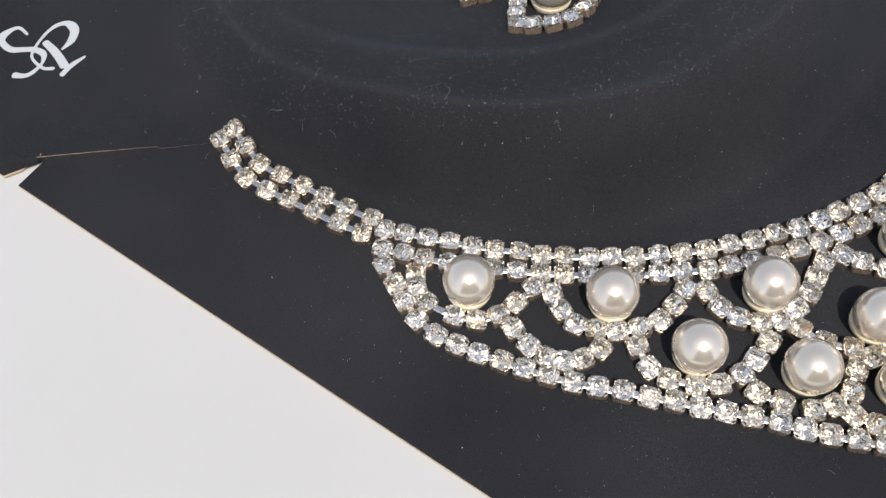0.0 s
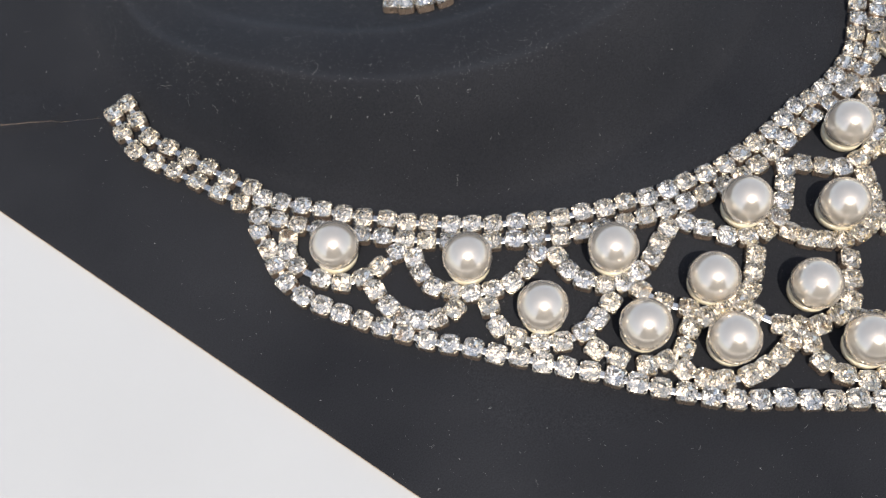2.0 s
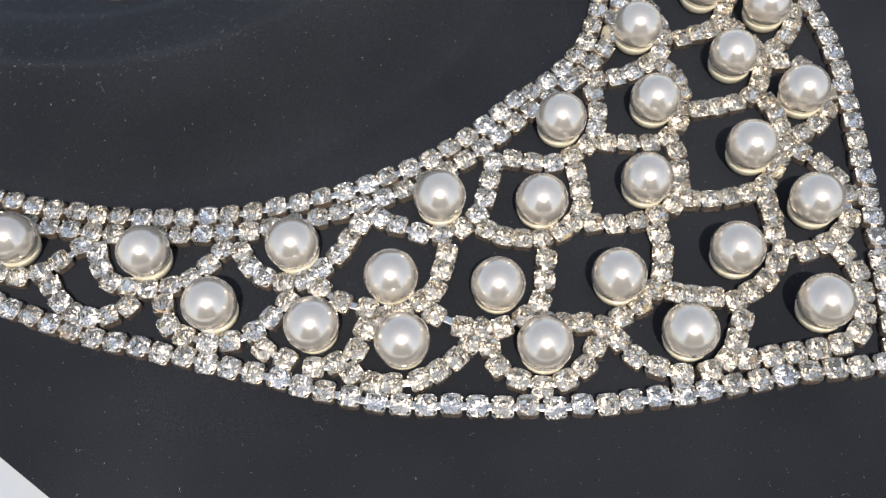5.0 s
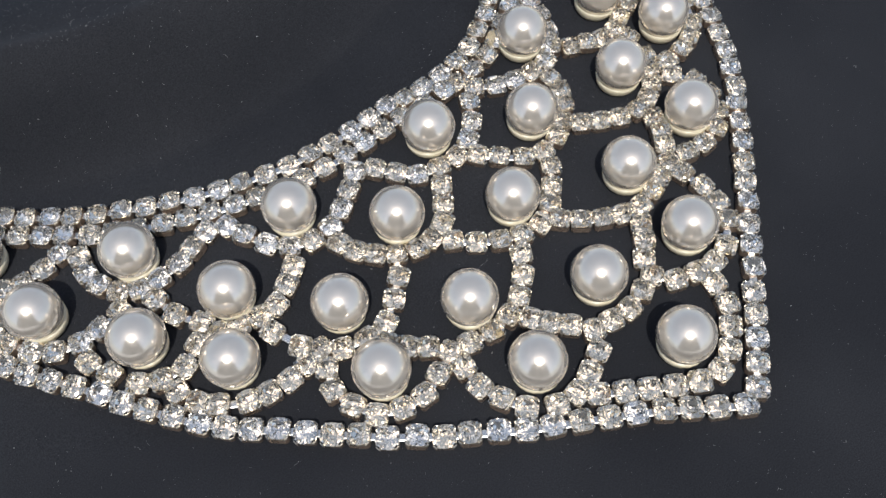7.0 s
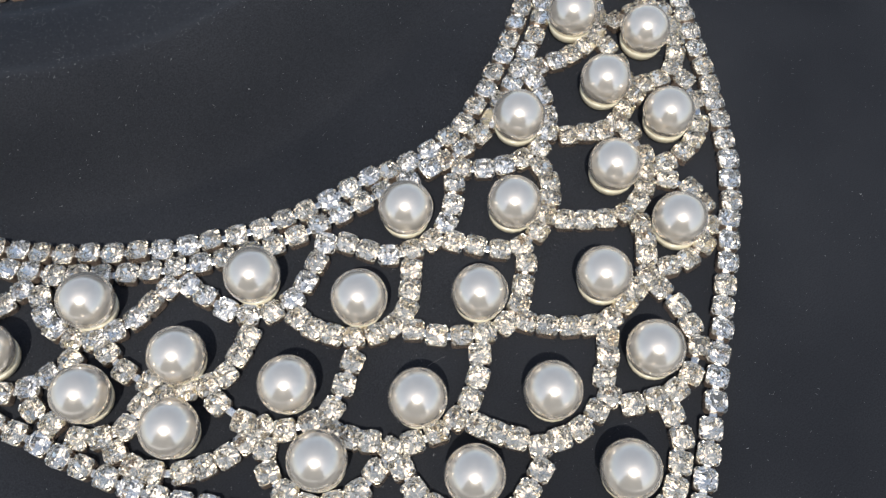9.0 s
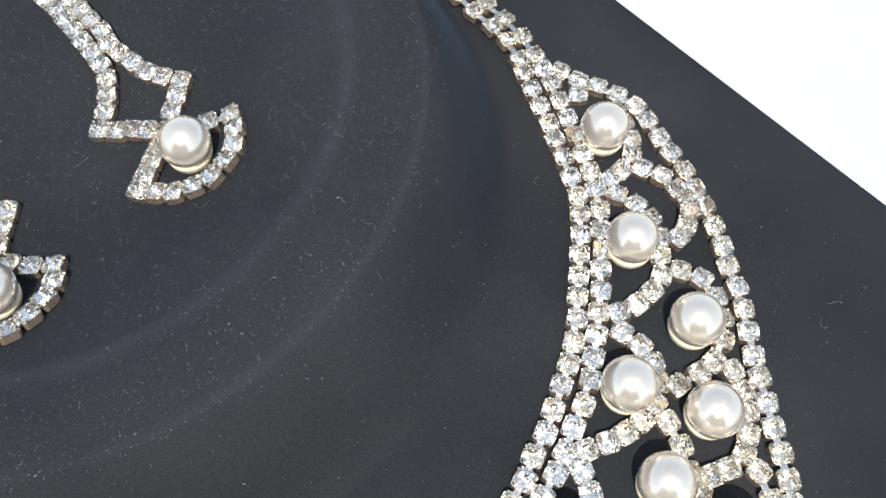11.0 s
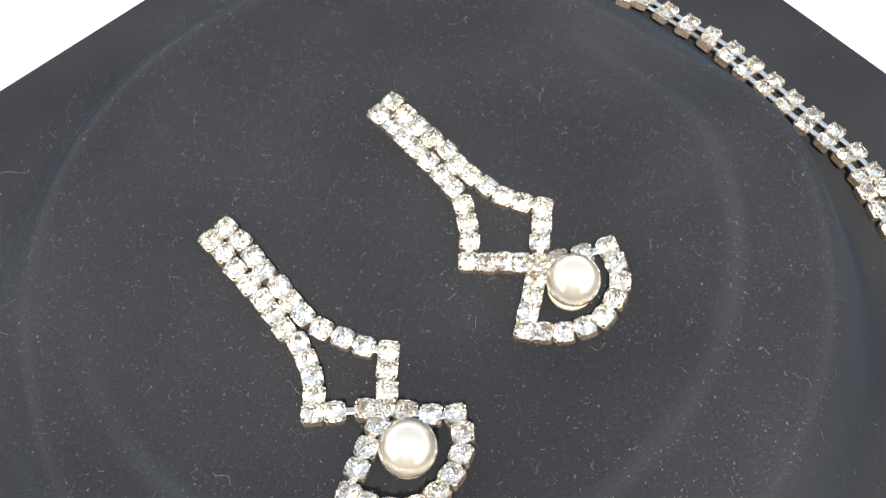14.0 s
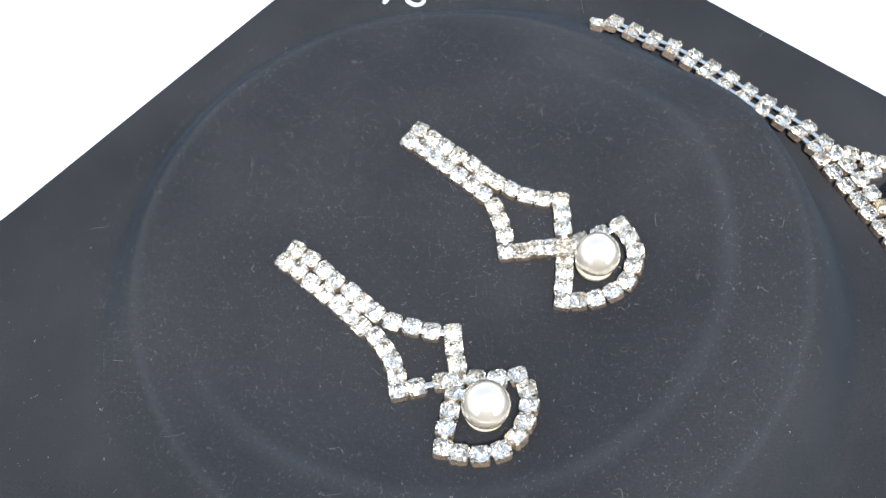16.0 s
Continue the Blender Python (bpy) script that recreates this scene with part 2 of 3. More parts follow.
def crystal_mesh(seed):
    """A round-cut stone: faceted glass crown (slot 0) on a mirrored, deep faceted back (slot 1)."""
    rnd = random.Random(seed)
    bm = bmesh.new()
    n = 16

    def ring(r, z, count, turn=0.0, jz=0.0, jr=0.0):
        out = []
        for i in range(count):
            a = 2 * math.pi * (i + turn) / count
            side = (abs(math.cos(a)) ** 3.2 + abs(math.sin(a)) ** 3.2) ** (-1 / 3.2)
            q = r * (1 + 0.75 * (side - 1)) * (1 + rnd.uniform(-jr, jr)) * MM
            out.append(bm.verts.new((q * math.cos(a), q * math.sin(a), (z + rnd.uniform(-jz, jz)) * MM)))
        return out

    low = ring(1.42, 1.46, n)
    g = ring(1.47, 1.60, n)
    c = ring(1.18, 1.95, 8, 0.5, 0.06, 0.05)
    t = ring(0.70, 2.22, 8, 0.0, 0.0, 0.05)
    mid = ring(0.86, 0.90, 8, 0.5, 0.10, 0.08)
    tip = bm.verts.new((rnd.uniform(-0.08, 0.08) * MM, rnd.uniform(-0.08, 0.08) * MM, 0.2 * MM))
    back = []
    bm.faces.new(t)
    for k in range(8):
        j = (k + 1) % 8
        e, o, e2 = 2 * k, 2 * k + 1, (2 * k + 2) % n
        bm.faces.new((t[k], c[k], t[j]))
        bm.faces.new((g[e], g[o], c[k]))
        bm.faces.new((g[o], g[e2], c[k]))
        bm.faces.new((g[e], c[k], t[k]))
        bm.faces.new((g[e], t[k], c[k - 1]))
        for i, h in ((e, o), (o, e2)):
            bm.faces.new((low[i], low[h], g[h], g[i]))
        back.append(bm.faces.new((low[e], mid[k], low[o])))
        back.append(bm.faces.new((low[o], mid[k], low[e2])))
        back.append(bm.faces.new((low[e], mid[k - 1], mid[k])))
        back.append(bm.faces.new((mid[k - 1], tip, mid[k])))
    bmesh.ops.recalc_face_normals(bm, faces=bm.faces)
    for f in back:
        f.material_index = 1
    return mesh_of("crystal", bm, CRYSTAL, FOIL)


CUP = cup_mesh()
CRYSTALS = [crystal_mesh(s) for s in range(8)]
TURNS = random.Random(5)


def curve_points(nodes, step):
    """Places at even steps along a smooth curve through the nodes, with the direction there."""
    p = [Vector(q) for q in nodes]
    p = [2 * p[0] - p[1], *p, 2 * p[-1] - p[-2]]
    fine = []
    for a, b, c, d in zip(p, p[1:], p[2:], p[3:]):
        for i in range(24):
            t = i / 24
            fine.append(0.5 * (2 * b + (c - a) * t + (2 * a - 5 * b + 4 * c - d) * t * t + (3 * b - a - 3 * c + d) * t ** 3))
    fine.append(p[-2])
    run = [0.0]
    for a, b in zip(fine, fine[1:]):
        run.append(run[-1] + (b - a).length)
    count = max(1, round(run[-1] / step))
    out = []
    for i in range(count + 1):
        s = run[-1] * i / count
        k = max(1, next((n for n, v in enumerate(run) if v >= s - 1e-9), len(run) - 1))
        f = (s - run[k - 1]) / max(run[k] - run[k - 1], 1e-9)
        out.append((fine[k - 1].lerp(fine[k], f), (fine[k] - fine[k - 1]).normalized()))
    return out


class Jewel:
    """A piece made of strands of set stones, which shares its placed stones so that none overlap."""

    def __init__(self, base, stand):
        self.base, self.stand, self.placed, self.bars, self.raised = base, stand, [], [], {}

    def strand(self, nodes, step=3.1, clear=2.75):
        """Stones in a row, from one junction to the next."""
        fine = curve_points(nodes, 0.1)
        runs, run = [], []
        for p, d in fine:
            if any((p - q).length < clear for q, _ in self.placed):
                runs.append(run)
                run = []
            else:
                run.append((p, d))
        runs.append(run)
        for run in runs:
            if not run:
                continue
            length = 0.1 * (len(run) - 1)
            count = max(1, round(length / step))
            spots = [run[len(run) // 2]] if length < 0.62 * step else [run[round((len(run) - 1) * i / count)] for i in range(count + 1)]
            last = min((q for q, _ in self.placed), key=lambda q: (q - spots[0][0]).length, default=None)
            if last is not None and (last - spots[0][0]).length > 3.7:  # no link across an opening
                last = None
            for p, d in spots:
                near = min(((p - q).length for q, _ in self.placed), default=9.0)
                if near < 1.5:
                    continue
                if near < 2.7:  # crowded settings ride up on their neighbours
                    self.raised[len(self.placed)] = (0.2 + 0.7 * (2.75 - near), 0.0)
                self.placed.append((p, math.atan2(d.y, d.x)))
                if last is not None:
                    self.bars.append((last, p, 0.0, 0.0))
                last = p

    def ladder(self, nodes, step, gap, lean=0.0):
        """Two rows of stones side by side, in pairs; a leaning ladder has its second row raised."""
        across, lift = gap * math.cos(lean), gap * math.sin(lean)
        rows = [[], []]
        for p, d in curve_points(nodes, step):
            for row, q, up in zip(rows, (p, p + Vector((-d.y, d.x)) * across), (0.0, lift)):
                if all((q - o).length > 2.3 for o, _ in self.placed):
                    self.placed.append((q, math.atan2(d.y, d.x)))
                    row.append(q)
                    self.raised[len(self.placed) - 1] = (up, lean)
        for row, up in zip(rows, (0.0, lift)):
            self.bars += [(a, b, up, lean) for a, b in zip(row, row[1:])]

    def finish(self, limit=300):
        rows = self.placed
        for i, (p, turn) in enumerate(rows):
            wob = pose(0, 0, 0, TURNS.uniform(-8, 8), TURNS.uniform(-8, 8), TURNS.uniform(-6, 6))
            up, lean = self.raised.get(i, (0.0, 0.0))
            m = self.stand(p.x, p.y, turn, up) @ Matrix.Rotation(lean, 4, "X") @ wob @ Matrix.Scale(1.03, 4)
            if i < limit:
                cup = part("cup", CUP, self.base, m)
                stone = part("crystal", CRYSTALS[i % 8], cup, pose(0, 0, 0, 0, 0, 90 * TURNS.randrange(4) + TURNS.uniform(-8, 8)))
                stone.visible_shadow = False
            else:
                self.rest.append((m, i))

    rest = ()


def joined(name, pieces, materials, parent):
    """One mesh out of many placed copies: pieces are (mesh, matrix, slot)."""
    verts, faces, slots = [], [], []
    for me, m, slot in pieces:
        base = len(verts)
        verts += [m @ v.co for v in me.vertices]
        for f in me.polygons:
            faces.append([base + i for i in f.vertices])
            slots.append(slot + f.material_index)
    me = bpy.data.meshes.new(name)
    me.from_pydata(verts, [], faces)
    for m in materials:
        me.materials.append(m)
    me.polygons.foreach_set("material_index", slots)
    ob = part(name, me, parent)
    ob["kind"] = "stuff"
    return ob


def bar_mesh():
    bm = bmesh.new()
    bmesh.ops.create_cube(bm, size=1)
    bmesh.ops.bevel(bm, geom=bm.edges[:], offset=0.12, segments=1, affect="EDGES")
    return mesh_of("link", bm, METAL)


BAR = bar_mesh()


def pearl_meshes():
    bm = bmesh.new()
    bmesh.ops.create_uvsphere(bm, u_segments=48, v_segments=24, radius=3.8 * MM, matrix=Matrix.Diagonal((1, 1, 0.98, 1)))
    ball = mesh_of("pearl", bm, PEARL, smooth=True)
    bm = bmesh.new()
    levels = [(1.6, -4.55), (2.7, -4.4), (3.15, -3.7), (3.38, -2.7), (3.28, -2.3), (2.4, -2.7)]
    rings = [[bm.verts.new((r * math.cos(a * math.pi / 10) * MM, r * math.sin(a * math.pi / 10) * MM, z * MM)) for a in range(20)] for r, z in levels]
    bm.faces.new(list(reversed(rings[0])))
    for a, b in zip(rings, rings[1:]):
        for i in range(20):
            bm.faces.new((a[i], a[(i + 1) % 20], b[(i + 1) % 20], b[i]))
    return ball, mesh_of("pearl_cap", bm, CREAM, smooth=True)


BALL, CAP = pearl_meshes()


def add_pearl(parent, m):
    ball = part("pearl", BALL, parent, m, "glossy cream imitation pearl")
    part("pearl_cap", CAP, ball)


def add_bars(jewel):
    for a, b, up, lean in jewel.bars:
        gap = (b - a).length
        if not 2.9 < gap < 4.9:
            continue
        mid = (a + b) / 2
        m = jewel.stand(mid.x, mid.y, math.atan2((b - a).y, (b - a).x), up) @ Matrix.Rotation(lean, 4, "X")
        part("link", BAR, jewel.base, m @ Matrix.Translation((0, 0, 1.0 * MM)) @ Matrix.Diagonal((max(0.5, gap - 2.5) * MM, 0.95 * MM, 0.45 * MM, 1)))


# ---- necklace ----
# one half of the collar, then mirrored; the laid piece is a little out of true, as its pearls show
PAIRS = {  # pearl: on one half, and on the other
    "a1": ((-67.6, 47.6), (65.4, 45.5)), "a2": ((-55.9, 30.7), (55.9, 28.1)), "a3": ((-41.2, 14.8), (41.0, 11.9)),
    "a4": ((-22.0, 4.5), (22.2, 2.4)), "b1": ((-55.0, 17.0), (54.7, 13.7)), "b2": ((-47.8, 4.4), (48.1, 3.1)),
    "b3": ((-35.6, 1.3), (36.8, -0.2)), "b4": ((-41.3, -6.2), (40.7, -10.3)), "c1": ((-26.6, -10.4), (28.3, -12.0)),
    "c2": ((-29.1, -21.1), (29.5, -24.2)), "d": ((-12.5, -6.4), (12.8, -7.9)), "g": ((-14.5, -22.3), (15.6, -24.0)),
    "h": ((-14.9, -34.4), (13.7, -36.0)),
}
MIDDLE = [(0.2, 0.2), (0.7, -15.6), (-0.4, -32.1), (0.5, -45.5)]


NECK_PAIRS = [
    ((-68.1, 64.1), (63.0, 62.4)), ((-61.9, 52.4), (59.9, 51.4)), ((-54.4, 40.7), (54.9, 38.5)), ((-70.9, 62.0), (66.2, 61.7)),
    ((-65.0, 50.8), (62.9, 50.5)), ((-57.2, 39.4), (57.9, 37.5)), ((-73.6, 56.9), (69.3, 56.3)), ((-76.1, 48.0), (73.7, 46.9)),
    ((-70.2, 29.8), (70.4, 28.1)), ((-63.5, 17.4), (64.6, 14.8)), ((-57.2, 5.8), (58.6, 4.2)), ((-54.9, 24.1), (55.4, 21.2)),
    ((-10.3, -47.5), (11.7, -48.9)), ((-21.1, -39.2), (21.7, -40.6)), ((-31.9, -29.5), (33.0, -31.0)), ((-40.9, -19.3), (42.2, -22.4)), ((-33.3, 18.5), (33.5, 15.3)),
    ((-24.2, 13.3), (24.4, 10.4)), ((-16.2, 10.6), (16.3, 7.2)),
]


def mirrored(p):
    """The matching place on the other half."""
    q, total, shift = Vector((-p[0], p[1])), 1e-6, Vector((0, 0))
    for (lx, ly), (rx, ry) in PAIRS.values():
        w = 1 / (4 + (q.x + lx) ** 2 + (q.y - ly) ** 2) ** 1.5
        shift += w * Vector((rx + lx, ry - ly))
        total += w
    for (lx, ly), (rx, ry) in NECK_PAIRS:
        w = 1 / (4 + (q.x + lx) ** 2 + (q.y - ly) ** 2) ** 1.5
        shift += w * Vector((rx + lx, ry - ly))
        total += w
    for mx, my in MIDDLE:
        w = 1 / (4 + (q.x - mx) ** 2 + (q.y - my) ** 2) ** 1.5
        total += w
    return q + shift / total


def build_necklace():
    base = new("necklace")
    tagged(base, "silver rhinestone bib necklace with cream pearls on black card", "necklace")
    jewel = Jewel(base, seat)
    jewel.rest = []

    def both(nodes, step=3.1):
        jewel.strand(nodes, step)
        jewel.strand([mirrored(p) for p in nodes], step)

    # double row along the neckline
    neck = [(-68.1, 64.1), (-61.9, 52.4), (-54.4, 40.7), (-45.9, 30.2), (-37.0, 22.1), (-26.8, 15.4), (-14.1, 10.3), (-0.0, 8.4)]
    row = [(-70.9, 62.0), (-65.0, 50.8), (-57.2, 39.4), (-48.8, 28.9), (-39.3, 19.6), (-28.3, 12.5), (-15.0, 7.3), (0.0, 5.4)]
    both(neck, 3.4)
    both(row, 3.4)
    # outer border down to the point
    both([(-72.3, 61.4), (-73.6, 56.9), (-75.2, 52.9), (-76.1, 48.0), (-75.0, 42.5), (-70.2, 29.8), (-63.5, 17.4), (-57.2, 5.8), (-49.8, -8.3), (-40.9, -19.3), (-31.9, -29.5), (-21.1, -39.2), (-10.3, -47.5), (-0.5, -56.3)], 3.4)
    # scallops round the pearls, row by row
    both([(-69.9, 56.2), (-72.6, 53.4), (-73.1, 49.6), (-70.9, 44.2), (-67.6, 41.5), (-62.4, 40.9), (-59.3, 40.1)])
    both([(-59.0, 40.1), (-61.6, 35.5), (-61.7, 31.6), (-58.9, 27.3), (-54.9, 24.1), (-48.8, 23.6), (-45.5, 24.3)])
    both([(-45.3, 24.3), (-47.2, 18.0), (-46.2, 13.9), (-43.6, 11.1), (-37.5, 10.1), (-30.7, 11.6)])
    both([(-29.5, 11.1), (-28.4, 6.6), (-24.8, 0.7), (-18.7, -0.2), (-12.9, 2.3), (-10.1, 4.8)])
    jewel.strand([(-10.1, 4.2), (-8.4, 1.3), (-4.6, -3.4), (1.7, -4.7), (7.7, -1.2), (10.7, 4.5)])
    both([(-67.8, 40.6), (-68.8, 35.4), (-67.7, 30.2), (-63.6, 27.8), (-60.0, 27.9)])
    both([(-58.1, 25.6), (-60.7, 20.2), (-58.3, 14.0), (-54.1, 10.8), (-47.8, 10.4), (-44.9, 11.3)])
    both([(-54.2, 10.3), (-54.0, 6.7), (-51.8, 0.9), (-47.1, -1.7), (-42.4, -0.3), (-40.0, -1.2)])
    both([(-43.2, 10.5), (-42.1, 4.1), (-38.3, -1.5), (-32.6, -3.7), (-26.9, -1.1), (-24.5, 0.8)])
    both([(-47.6, -1.5), (-48.5, -4.8), (-45.2, -9.9), (-39.2, -12.5), (-32.1, -12.6)])
    both([(-35.2, -4.1), (-33.9, -9.6), (-29.8, -14.5), (-23.9, -15.8), (-17.8, -12.0), (-15.9, -9.8)])
    both([(-31.7, -12.7), (-34.9, -18.0), (-32.9, -24.2), (-27.2, -26.7), (-20.9, -24.9)])
    both([(-20.9, 0.4), (-19.2, -6.1), (-14.3, -10.8), (-8.3, -10.9), (-3.1, -5.8), (-2.2, -3.5)])
    jewel.strand([(-12.0, -11.1), (-8.9, -13.8), (-4.0, -18.6), (1.7, -20.4), (7.6, -17.3), (11.2, -12.1)])
    both([(-26.7, -16.3), (-23.0, -21.9), (-17.9, -25.9), (-12.0, -27.0), (-6.4, -24.4), (-2.6, -20.5)])
    both([(-20.9, -25.5), (-21.4, -31.7), (-19.1, -37.5), (-14.0, -40.0), (-7.3, -38.3), (-5.8, -36.0)])
    jewel.strand([(-10.9, -27.5), (-8.1, -32.7), (-3.4, -36.7), (2.6, -37.4), (8.2, -33.2), (12.6, -28.9)])
    jewel.strand([(-12.9, -41.4), (-8.4, -45.2), (-3.2, -49.3), (0.7, -51.3), (4.8, -49.9), (8.8, -46.7), (11.1, -42.2)])
    jewel.strand([(2.9, -37.2), (5.8, -39.4), (8.5, -40.9), (12.6, -41.2), (15.0, -40.1)])
    # the two ends of the chain, each a double row of spaced stones
    jewel.strand([(-67.1, 64.4), (-68.6, 68.9), (-70.5, 78.8), (-72.1, 87.5), (-70.1, 95.9)], 4.3)
    jewel.strand([(-69.7, 64.4), (-71.4, 68.0), (-73.5, 77.4), (-75.3, 87.4), (-73.1, 96.0)], 4.3)
    jewel.ladder([(66.6, 64.5), (67.3, 70.5), (66.4, 79.8), (66.0, 89.1), (64.9, 98.2), (62.2, 107.5), (60.8, 112.7)], 4.5, 2.9, radians(9))
    jewel.strand([(55.9, 114.2), (58.0, 111.7)], 4.3)
    jewel.finish()
    if jewel.rest:
        joined("cup_rest", [(CUP, m, 0) for m, i in jewel.rest], [CUPMETAL, CLAW], base)
        rest = joined("crystal_rest", [(CRYSTALS[i % 8], m, 0) for m, i in jewel.rest], [CRYSTAL, FOIL], base)
        rest.visible_shadow = False
    add_bars(jewel)
    for left, right in PAIRS.values():
        for p in (left, right):
            add_pearl(base, seat(*p, 0, 4.45))
    for p in MIDDLE:
        add_pearl(base, seat(*p, 0, 4.45))
    return base


# ---- earrings ----
def build_earring(spot, pearl, stem, strands):
    base = new("earring")
    tagged(base, "silver rhinestone drop earring with one cream pearl, lying on black flock", "earring", "pair of earrings")
    origin = Matrix.Translation(Vector((*spot, relief(*spot))) * MM)

    def stand(x, y, turn, lift=0.0):
        return origin.inverted() @ seat(x, y, turn, lift)

    jewel = Jewel(base, stand)
    jewel.rest = []
    jewel.ladder(stem, 3.2, 3.05)
    for nodes in strands:
        jewel.strand(nodes, 3.0)
    jewel.finish()
    add_bars(jewel)
    add_pearl(base, origin.inverted() @ pose(pearl[0] * MM, pearl[1] * MM, (relief(*pearl) + 4.2) * MM))
    base.matrix_basis = origin
    return base


def build_earrings():
    build_earring((-21.7, 85.5), (-21.3, 69.5), [(-26.4, 112.9), (-25.6, 105.0), (-24.9, 97.2)], (
        [(-22.0, 97.6), (-21.1, 93.0), (-19.1, 88.3), (-16.8, 84.8), (-15.0, 83.2)],
        [(-25.1, 97.2), (-24.7, 91.0), (-25.9, 86.0), (-28.5, 81.4)],
        [(-15.0, 83.2), (-17.5, 80.0), (-20.2, 76.3)],
        [(-28.5, 81.4), (-25.3, 79.6), (-20.2, 76.3), (-16.4, 72.5), (-13.1, 69.8)],
        [(-20.2, 76.3), (-25.0, 73.4), (-30.8, 69.1)],
        [(-30.8, 69.1), (-29.3, 65.9), (-26.8, 63.4), (-23.3, 62.2), (-19.3, 63.0), (-15.9, 64.9), (-14.0, 67.3), (-12.8, 69.7)],
    ))
    build_earring((10.1, 91.6), (10.9, 75.4), [(5.9, 116.2), (6.9, 108.9), (7.4, 101.4)], (
        [(10.2, 102.4), (10.8, 98.4), (12.2, 93.7), (14.4, 90.2), (16.3, 88.0)],
        [(7.0, 101.4), (7.2, 96.5), (5.2, 91.6), (2.0, 87.4)],
        [(16.3, 88.0), (12.9, 84.5), (10.1, 81.1)],
        [(2.0, 87.4), (4.9, 84.9), (10.1, 81.1), (15.5, 78.5), (19.2, 76.7)],
        [(10.1, 81.1), (5.4, 77.1), (1.9, 74.3)],
        [(1.9, 74.3), (4.4, 71.7), (7.6, 69.5), (11.3, 68.7), (15.3, 70.2), (18.1, 73.3), (19.2, 76.7)],
    ))


# ---- print and lint on the card ----
def ribbon(bm, pts, widths, stand):
    """A flat stroke through the points, as wide as given at each, lying on the card."""
    left, right = [], []
    for i, p in enumerate(pts):
        a, b = pts[max(i - 1, 0)], pts[min(i + 1, len(pts) - 1)]
        d = (b - a).normalized()
        n = Vector((-d.y, d.x)) * widths[i] / 2
        left.append(bm.verts.new(stand(p + n)))
        right.append(bm.verts.new(stand(p - n)))
    for i in range(len(pts) - 1):
        bm.faces.new((right[i], right[i + 1], left[i + 1], left[i]))


MONOGRAM = [  # strokes: knots, and widths along them, in millimetres
    ([(-4.4, 5.4), (-6.3, 6.8), (-7.8, 5.5), (-8.4, 3.5), (-6.7, 1.9), (-4.4, 2.0), (-2.3, 2.0), (-0.5, 1.1), (-0.1, -0.6), (-0.8, -2.4), (-2.3, -3.8), (-4.8, -3.7)], (0.5, 0.7, 1.2, 1.25, 1.1, 1.25, 0.6, 0.9, 1.3)),
    ([(2.4, -2.2), (0.5, -2.2), (-1.0, -1.2), (-2.1, -0.1), (-2.5, 1.1), (-2.2, 3.0), (-1.2, 5.7), (0.3, 7.6), (2.2, 8.1), (3.8, 6.6), (3.8, 4.1), (2.6, 2.0)], (0.8, 0.6, 0.5, 0.55, 0.6, 0.9, 1.7, 1.5, 0.5)),
    ([(-1.0, 3.9), (1.9, 1.1), (4.3, -2.0)], (1.3, 1.5, 1.6)),
    ([(3.9, -3.9), (5.1, -1.7), (7.3, 0.6)], (1.0, 1.0, 0.5)),
]
SCROLL = [  # strokes: knots, and widths along them, in millimetres
    ([(-5.7, 2.6), (-2.8, 3.5), (0.6, 4.5)], (1.0, 1.1, 1.2)),
    ([(1.6, 0.8), (0.4, 1.5), (-0.8, 0.9), (-1.4, -0.6), (-1.0, -2.2), (0.2, -2.9), (1.5, -2.5), (2.1, -1.7)], (0.4, 0.6, 1.0, 1.2, 0.9, 0.4)),
    ([(3.3, 0.0), (3.5, -1.4), (4.5, -1.5), (5.4, 0.2)], (0.5, 0.9, 0.8, 0.4)),
]


def build_mark(card, strokes, at, turn, label):
    """A printed silver mark: flowing strokes that swell and taper."""
    bm = bmesh.new()

    def stand(p):
        q = Vector(at) + Vector((p.x * math.cos(turn) - p.y * math.sin(turn), p.x * math.sin(turn) + p.y * math.cos(turn)))
        return Vector((q.x, q.y, relief(q.x, q.y) + 0.07)) * MM

    for k, (nodes, widths) in enumerate(strokes):
        pts = [p for p, _ in curve_points(nodes, 0.22)]
        n = len(pts)
        wide = []
        for i in range(n):
            f = i / (n - 1) * (len(widths) - 1)
            j = min(int(f), len(widths) - 2)
            rounded = min(1.0, 0.45 + 0.4 * min(i, n - 1 - i))
            wide.append(rounded * (widths[j] + (widths[j + 1] - widths[j]) * smooth(0, 1, f - j)))
        ribbon(bm, pts, wide, lambda p, k=k: stand(p) + Vector((0, 0, 0.012 * k * MM)))
    return part("printed_mark", mesh_of("printed_mark", bm, PRINT), card, None, label)


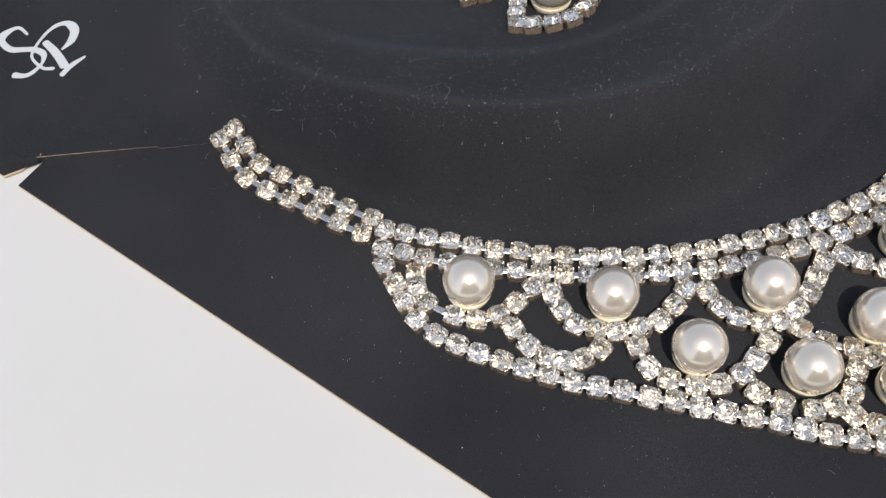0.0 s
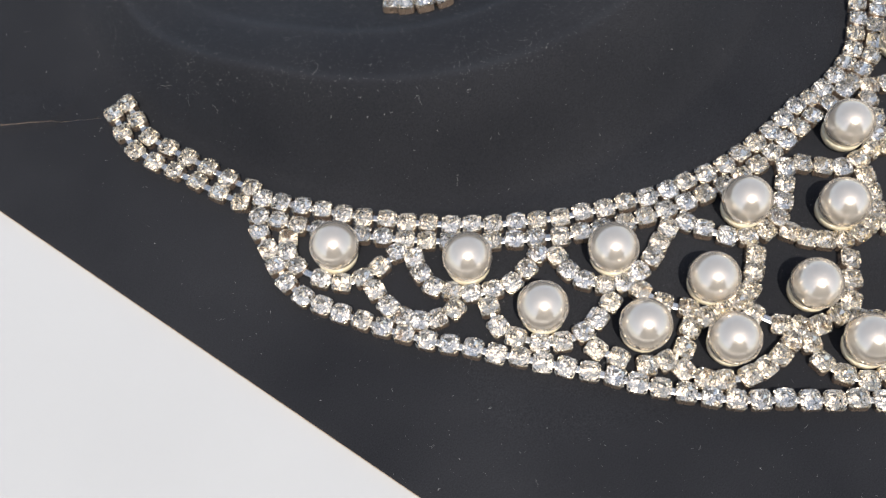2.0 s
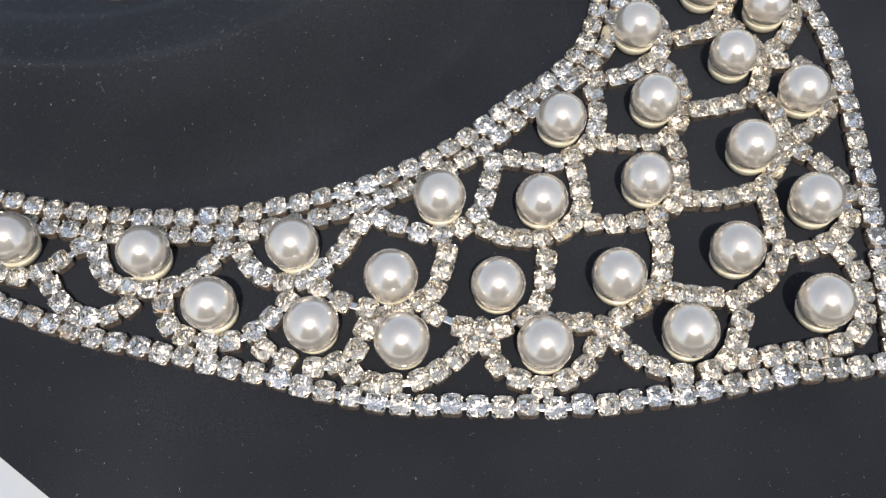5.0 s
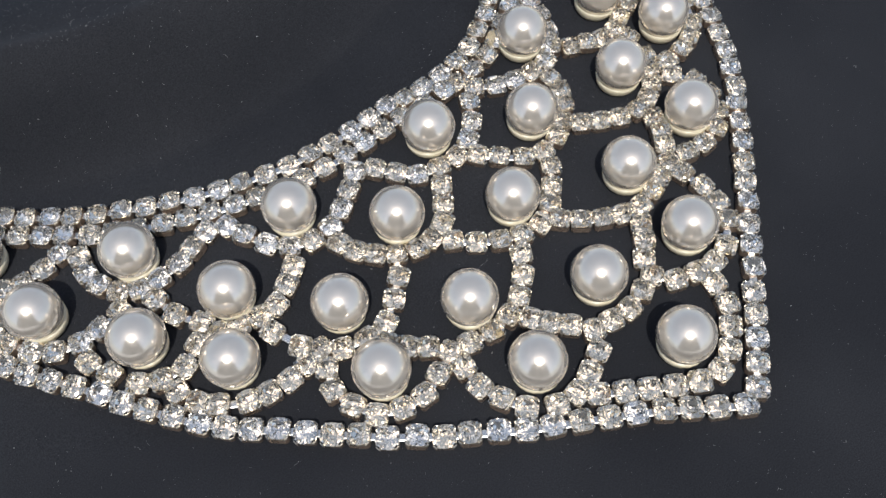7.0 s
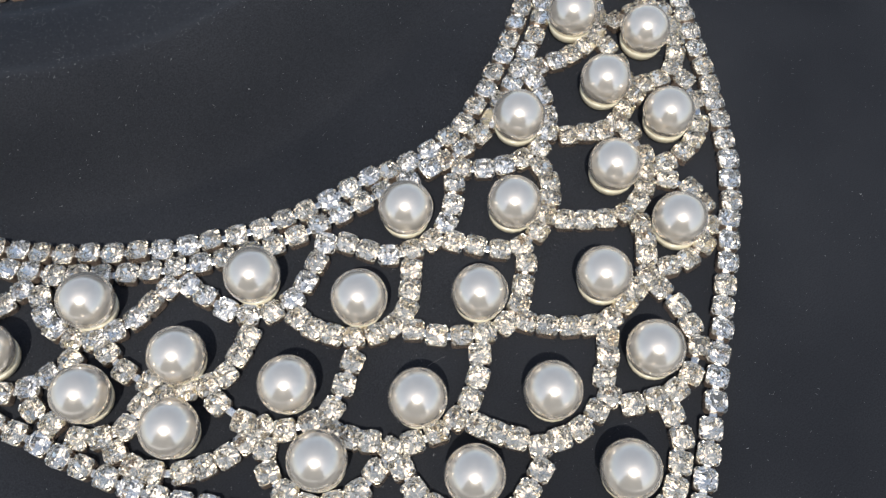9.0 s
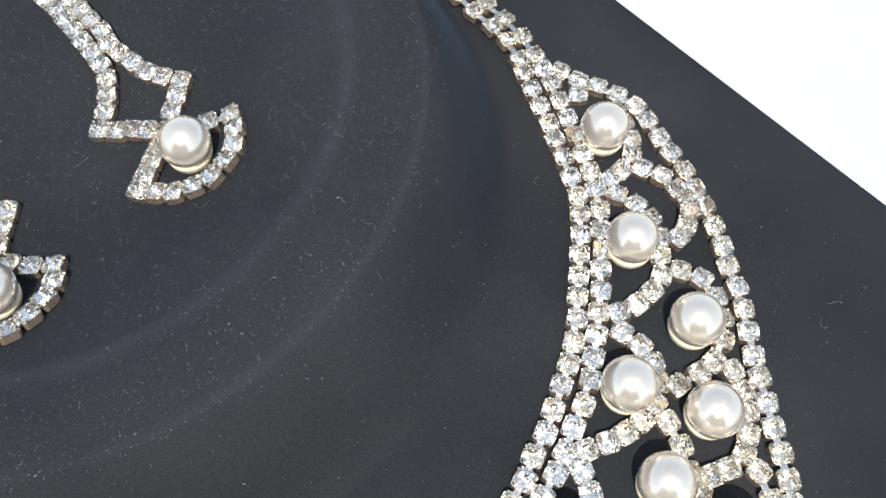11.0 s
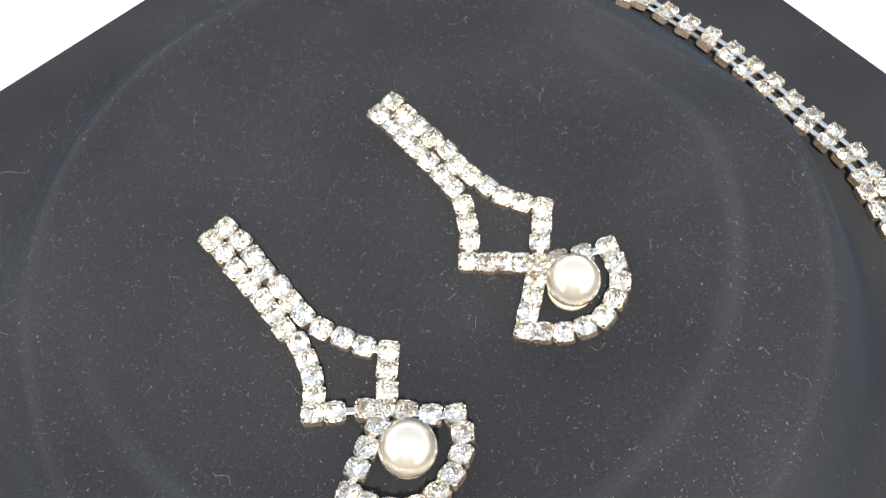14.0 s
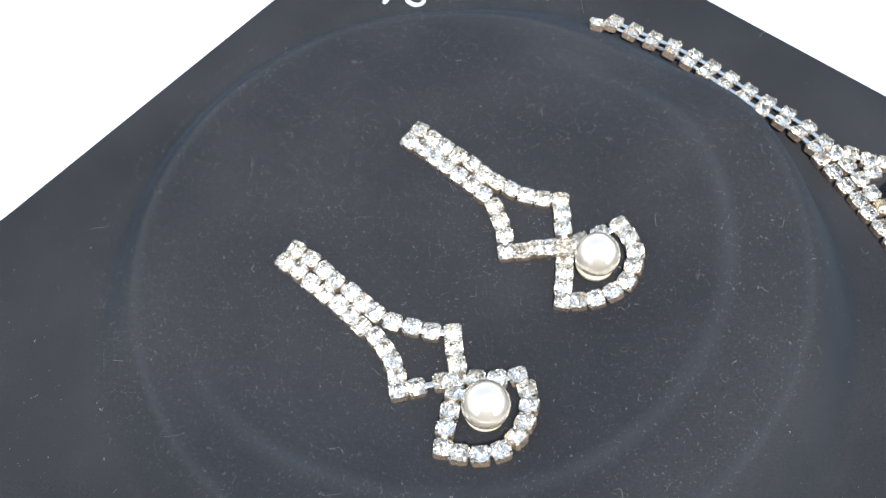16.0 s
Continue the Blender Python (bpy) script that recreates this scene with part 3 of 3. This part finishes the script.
def build_lint():
    """Dust and curled fibres caught on the flock."""
    rnd = random.Random(11)
    bm = bmesh.new()

    def stand(p):
        return Vector((p.x, p.y, relief(p.x, p.y) + 0.10)) * MM

    def spot(spread):
        if rnd.random() < 0.30:
            return Vector((rnd.uniform(-88, 84), rnd.uniform(-75, 155)))
        r, a = spread * math.sqrt(rnd.random()), rnd.uniform(0, 2 * math.pi)
        return DISH + Vector((r * math.cos(a), r * math.sin(a)))

    for _ in range(38000):
        p = spot(62)
        s = 0.0165 * rnd.uniform(0.5, 1.0) * (2.0 if rnd.random() < 0.05 else 1)
        t = rnd.gauss(0.9, 0.8)
        u = Vector((math.cos(t), math.sin(t))) * s * rnd.choice((1, 1.3, 2, 4, 7))
        w = Vector((-math.sin(t), math.cos(t))) * s
        bm.faces.new([bm.verts.new(stand(p + q)) for q in (u, w, -u, -w)])
    for _ in range(480):
        p = spot(64)
        t, length = rnd.uniform(0, 6.28), rnd.choice((0.35, 0.5, 0.6, 0.8, 1.1, 1.6, 2.8)) * rnd.uniform(0.8, 1.25)
        bend = rnd.gauss(0, 0.22)
        wide = rnd.uniform(0.008, 0.016)
        pts = [p.copy()]
        for _ in range(14):
            p = p + Vector((math.cos(t), math.sin(t))) * length / 14
            bend = 0.8 * bend + rnd.gauss(0, 0.22)
            t += bend
            pts.append(p.copy())
        ribbon(bm, pts, [wide] * len(pts), stand)
    ob = new("lint", mesh_of("lint", bm, LINT))
    return tagged(ob, "pale dust and curled fibres scattered on black flock", "lint", kind="stuff")


# ---- set the place ----
GROUND_Z = -0.75


def build_table():
    base = new("table")
    base.matrix_basis = pose(0, 0, GROUND_Z)
    tagged(base, "plain white laminate table in strong sunlight on grey paving", "table")
    high = -0.0008 - GROUND_Z
    bm = bmesh.new()
    bmesh.ops.create_cube(bm, size=1, matrix=Matrix.Translation((0, 0.03, high - 0.014)) @ Matrix.Diagonal((1.6, 1.1, 0.028, 1)))
    bmesh.ops.bevel(bm, geom=bm.edges[:], offset=0.002, segments=2, affect="EDGES")
    part("tabletop", mesh_of("tabletop", bm, TABLE), base)
    bm = bmesh.new()
    bmesh.ops.create_cone(bm, cap_ends=True, segments=20, radius1=0.018, radius2=0.024, depth=high - 0.028, matrix=Matrix.Translation((0, 0, (high - 0.028) / 2)))
    leg = mesh_of("leg", bm, TABLE)
    for x, y in ((-0.72, -0.44), (0.72, -0.44), (0.72, 0.50), (-0.72, 0.50)):
        part("leg", leg, base, pose(x, y, 0))
    return base


def build_ground():
    """Grey paving that runs out to the horizon."""
    bm = bmesh.new()
    bmesh.ops.create_grid(bm, x_segments=8, y_segments=8, size=400, matrix=Matrix.Translation((0, 0, GROUND_Z)))
    paving = material("grey_paving", (0.3, 0.29, 0.28), 0.85)
    r = ramp(paving, place_noise(paving, 2.5, 8).outputs[0], (0.22, 0.215, 0.205), (0.34, 0.33, 0.315))
    paving.node_tree.links.new(r.outputs[0], paving.node_tree.nodes["Principled BSDF"].inputs["Base Color"])
    bump(paving, place_noise(paving, 60, 5).outputs[0], 0.3, 0.003)
    return tagged(new("ground", mesh_of("ground", bm, paving)), "plain grey outdoor paving under the table", "ground", kind="structure")


def build_wall():
    """An unseen plastered wall, added on the near side to darken the pearls' reflections."""
    bm = bmesh.new()
    m = Matrix.Rotation(radians(-45), 4, "Z") @ Matrix.Translation((0, -2.3, 1.3)) @ Matrix.Diagonal((3.2, 0.2, 4.1, 1))
    bmesh.ops.create_cube(bm, size=1, matrix=m)
    bmesh.ops.bevel(bm, geom=bm.edges[:], offset=0.01, segments=2, affect="EDGES")
    plaster = material("wall_plaster", (0.42, 0.39, 0.36), 0.9)
    n = place_noise(plaster, 6, 6)
    r = ramp(plaster, n.outputs[0], (0.29, 0.265, 0.235), (0.37, 0.34, 0.31))
    plaster.node_tree.links.new(r.outputs[0], plaster.node_tree.nodes["Principled BSDF"].inputs["Base Color"])
    bump(plaster, place_noise(plaster, 120, 4).outputs[0], 0.3, 0.002)
    return tagged(new("unseen_wall", mesh_of("unseen_wall", bm, plaster)), "plain grey plastered wall, added out of view to darken pearl reflections", "wall", kind="structure")


build_ground()
build_table()
build_wall()
card = build_card()
build_mark(card, MONOGRAM, (-81.0, 134.0), radians(-51), "pale silver printed monogram strokes")
build_mark(card, SCROLL, (35.3, 148.0), 0.0, "pale silver printed script strokes")
build_lint()
build_necklace()
build_earrings()
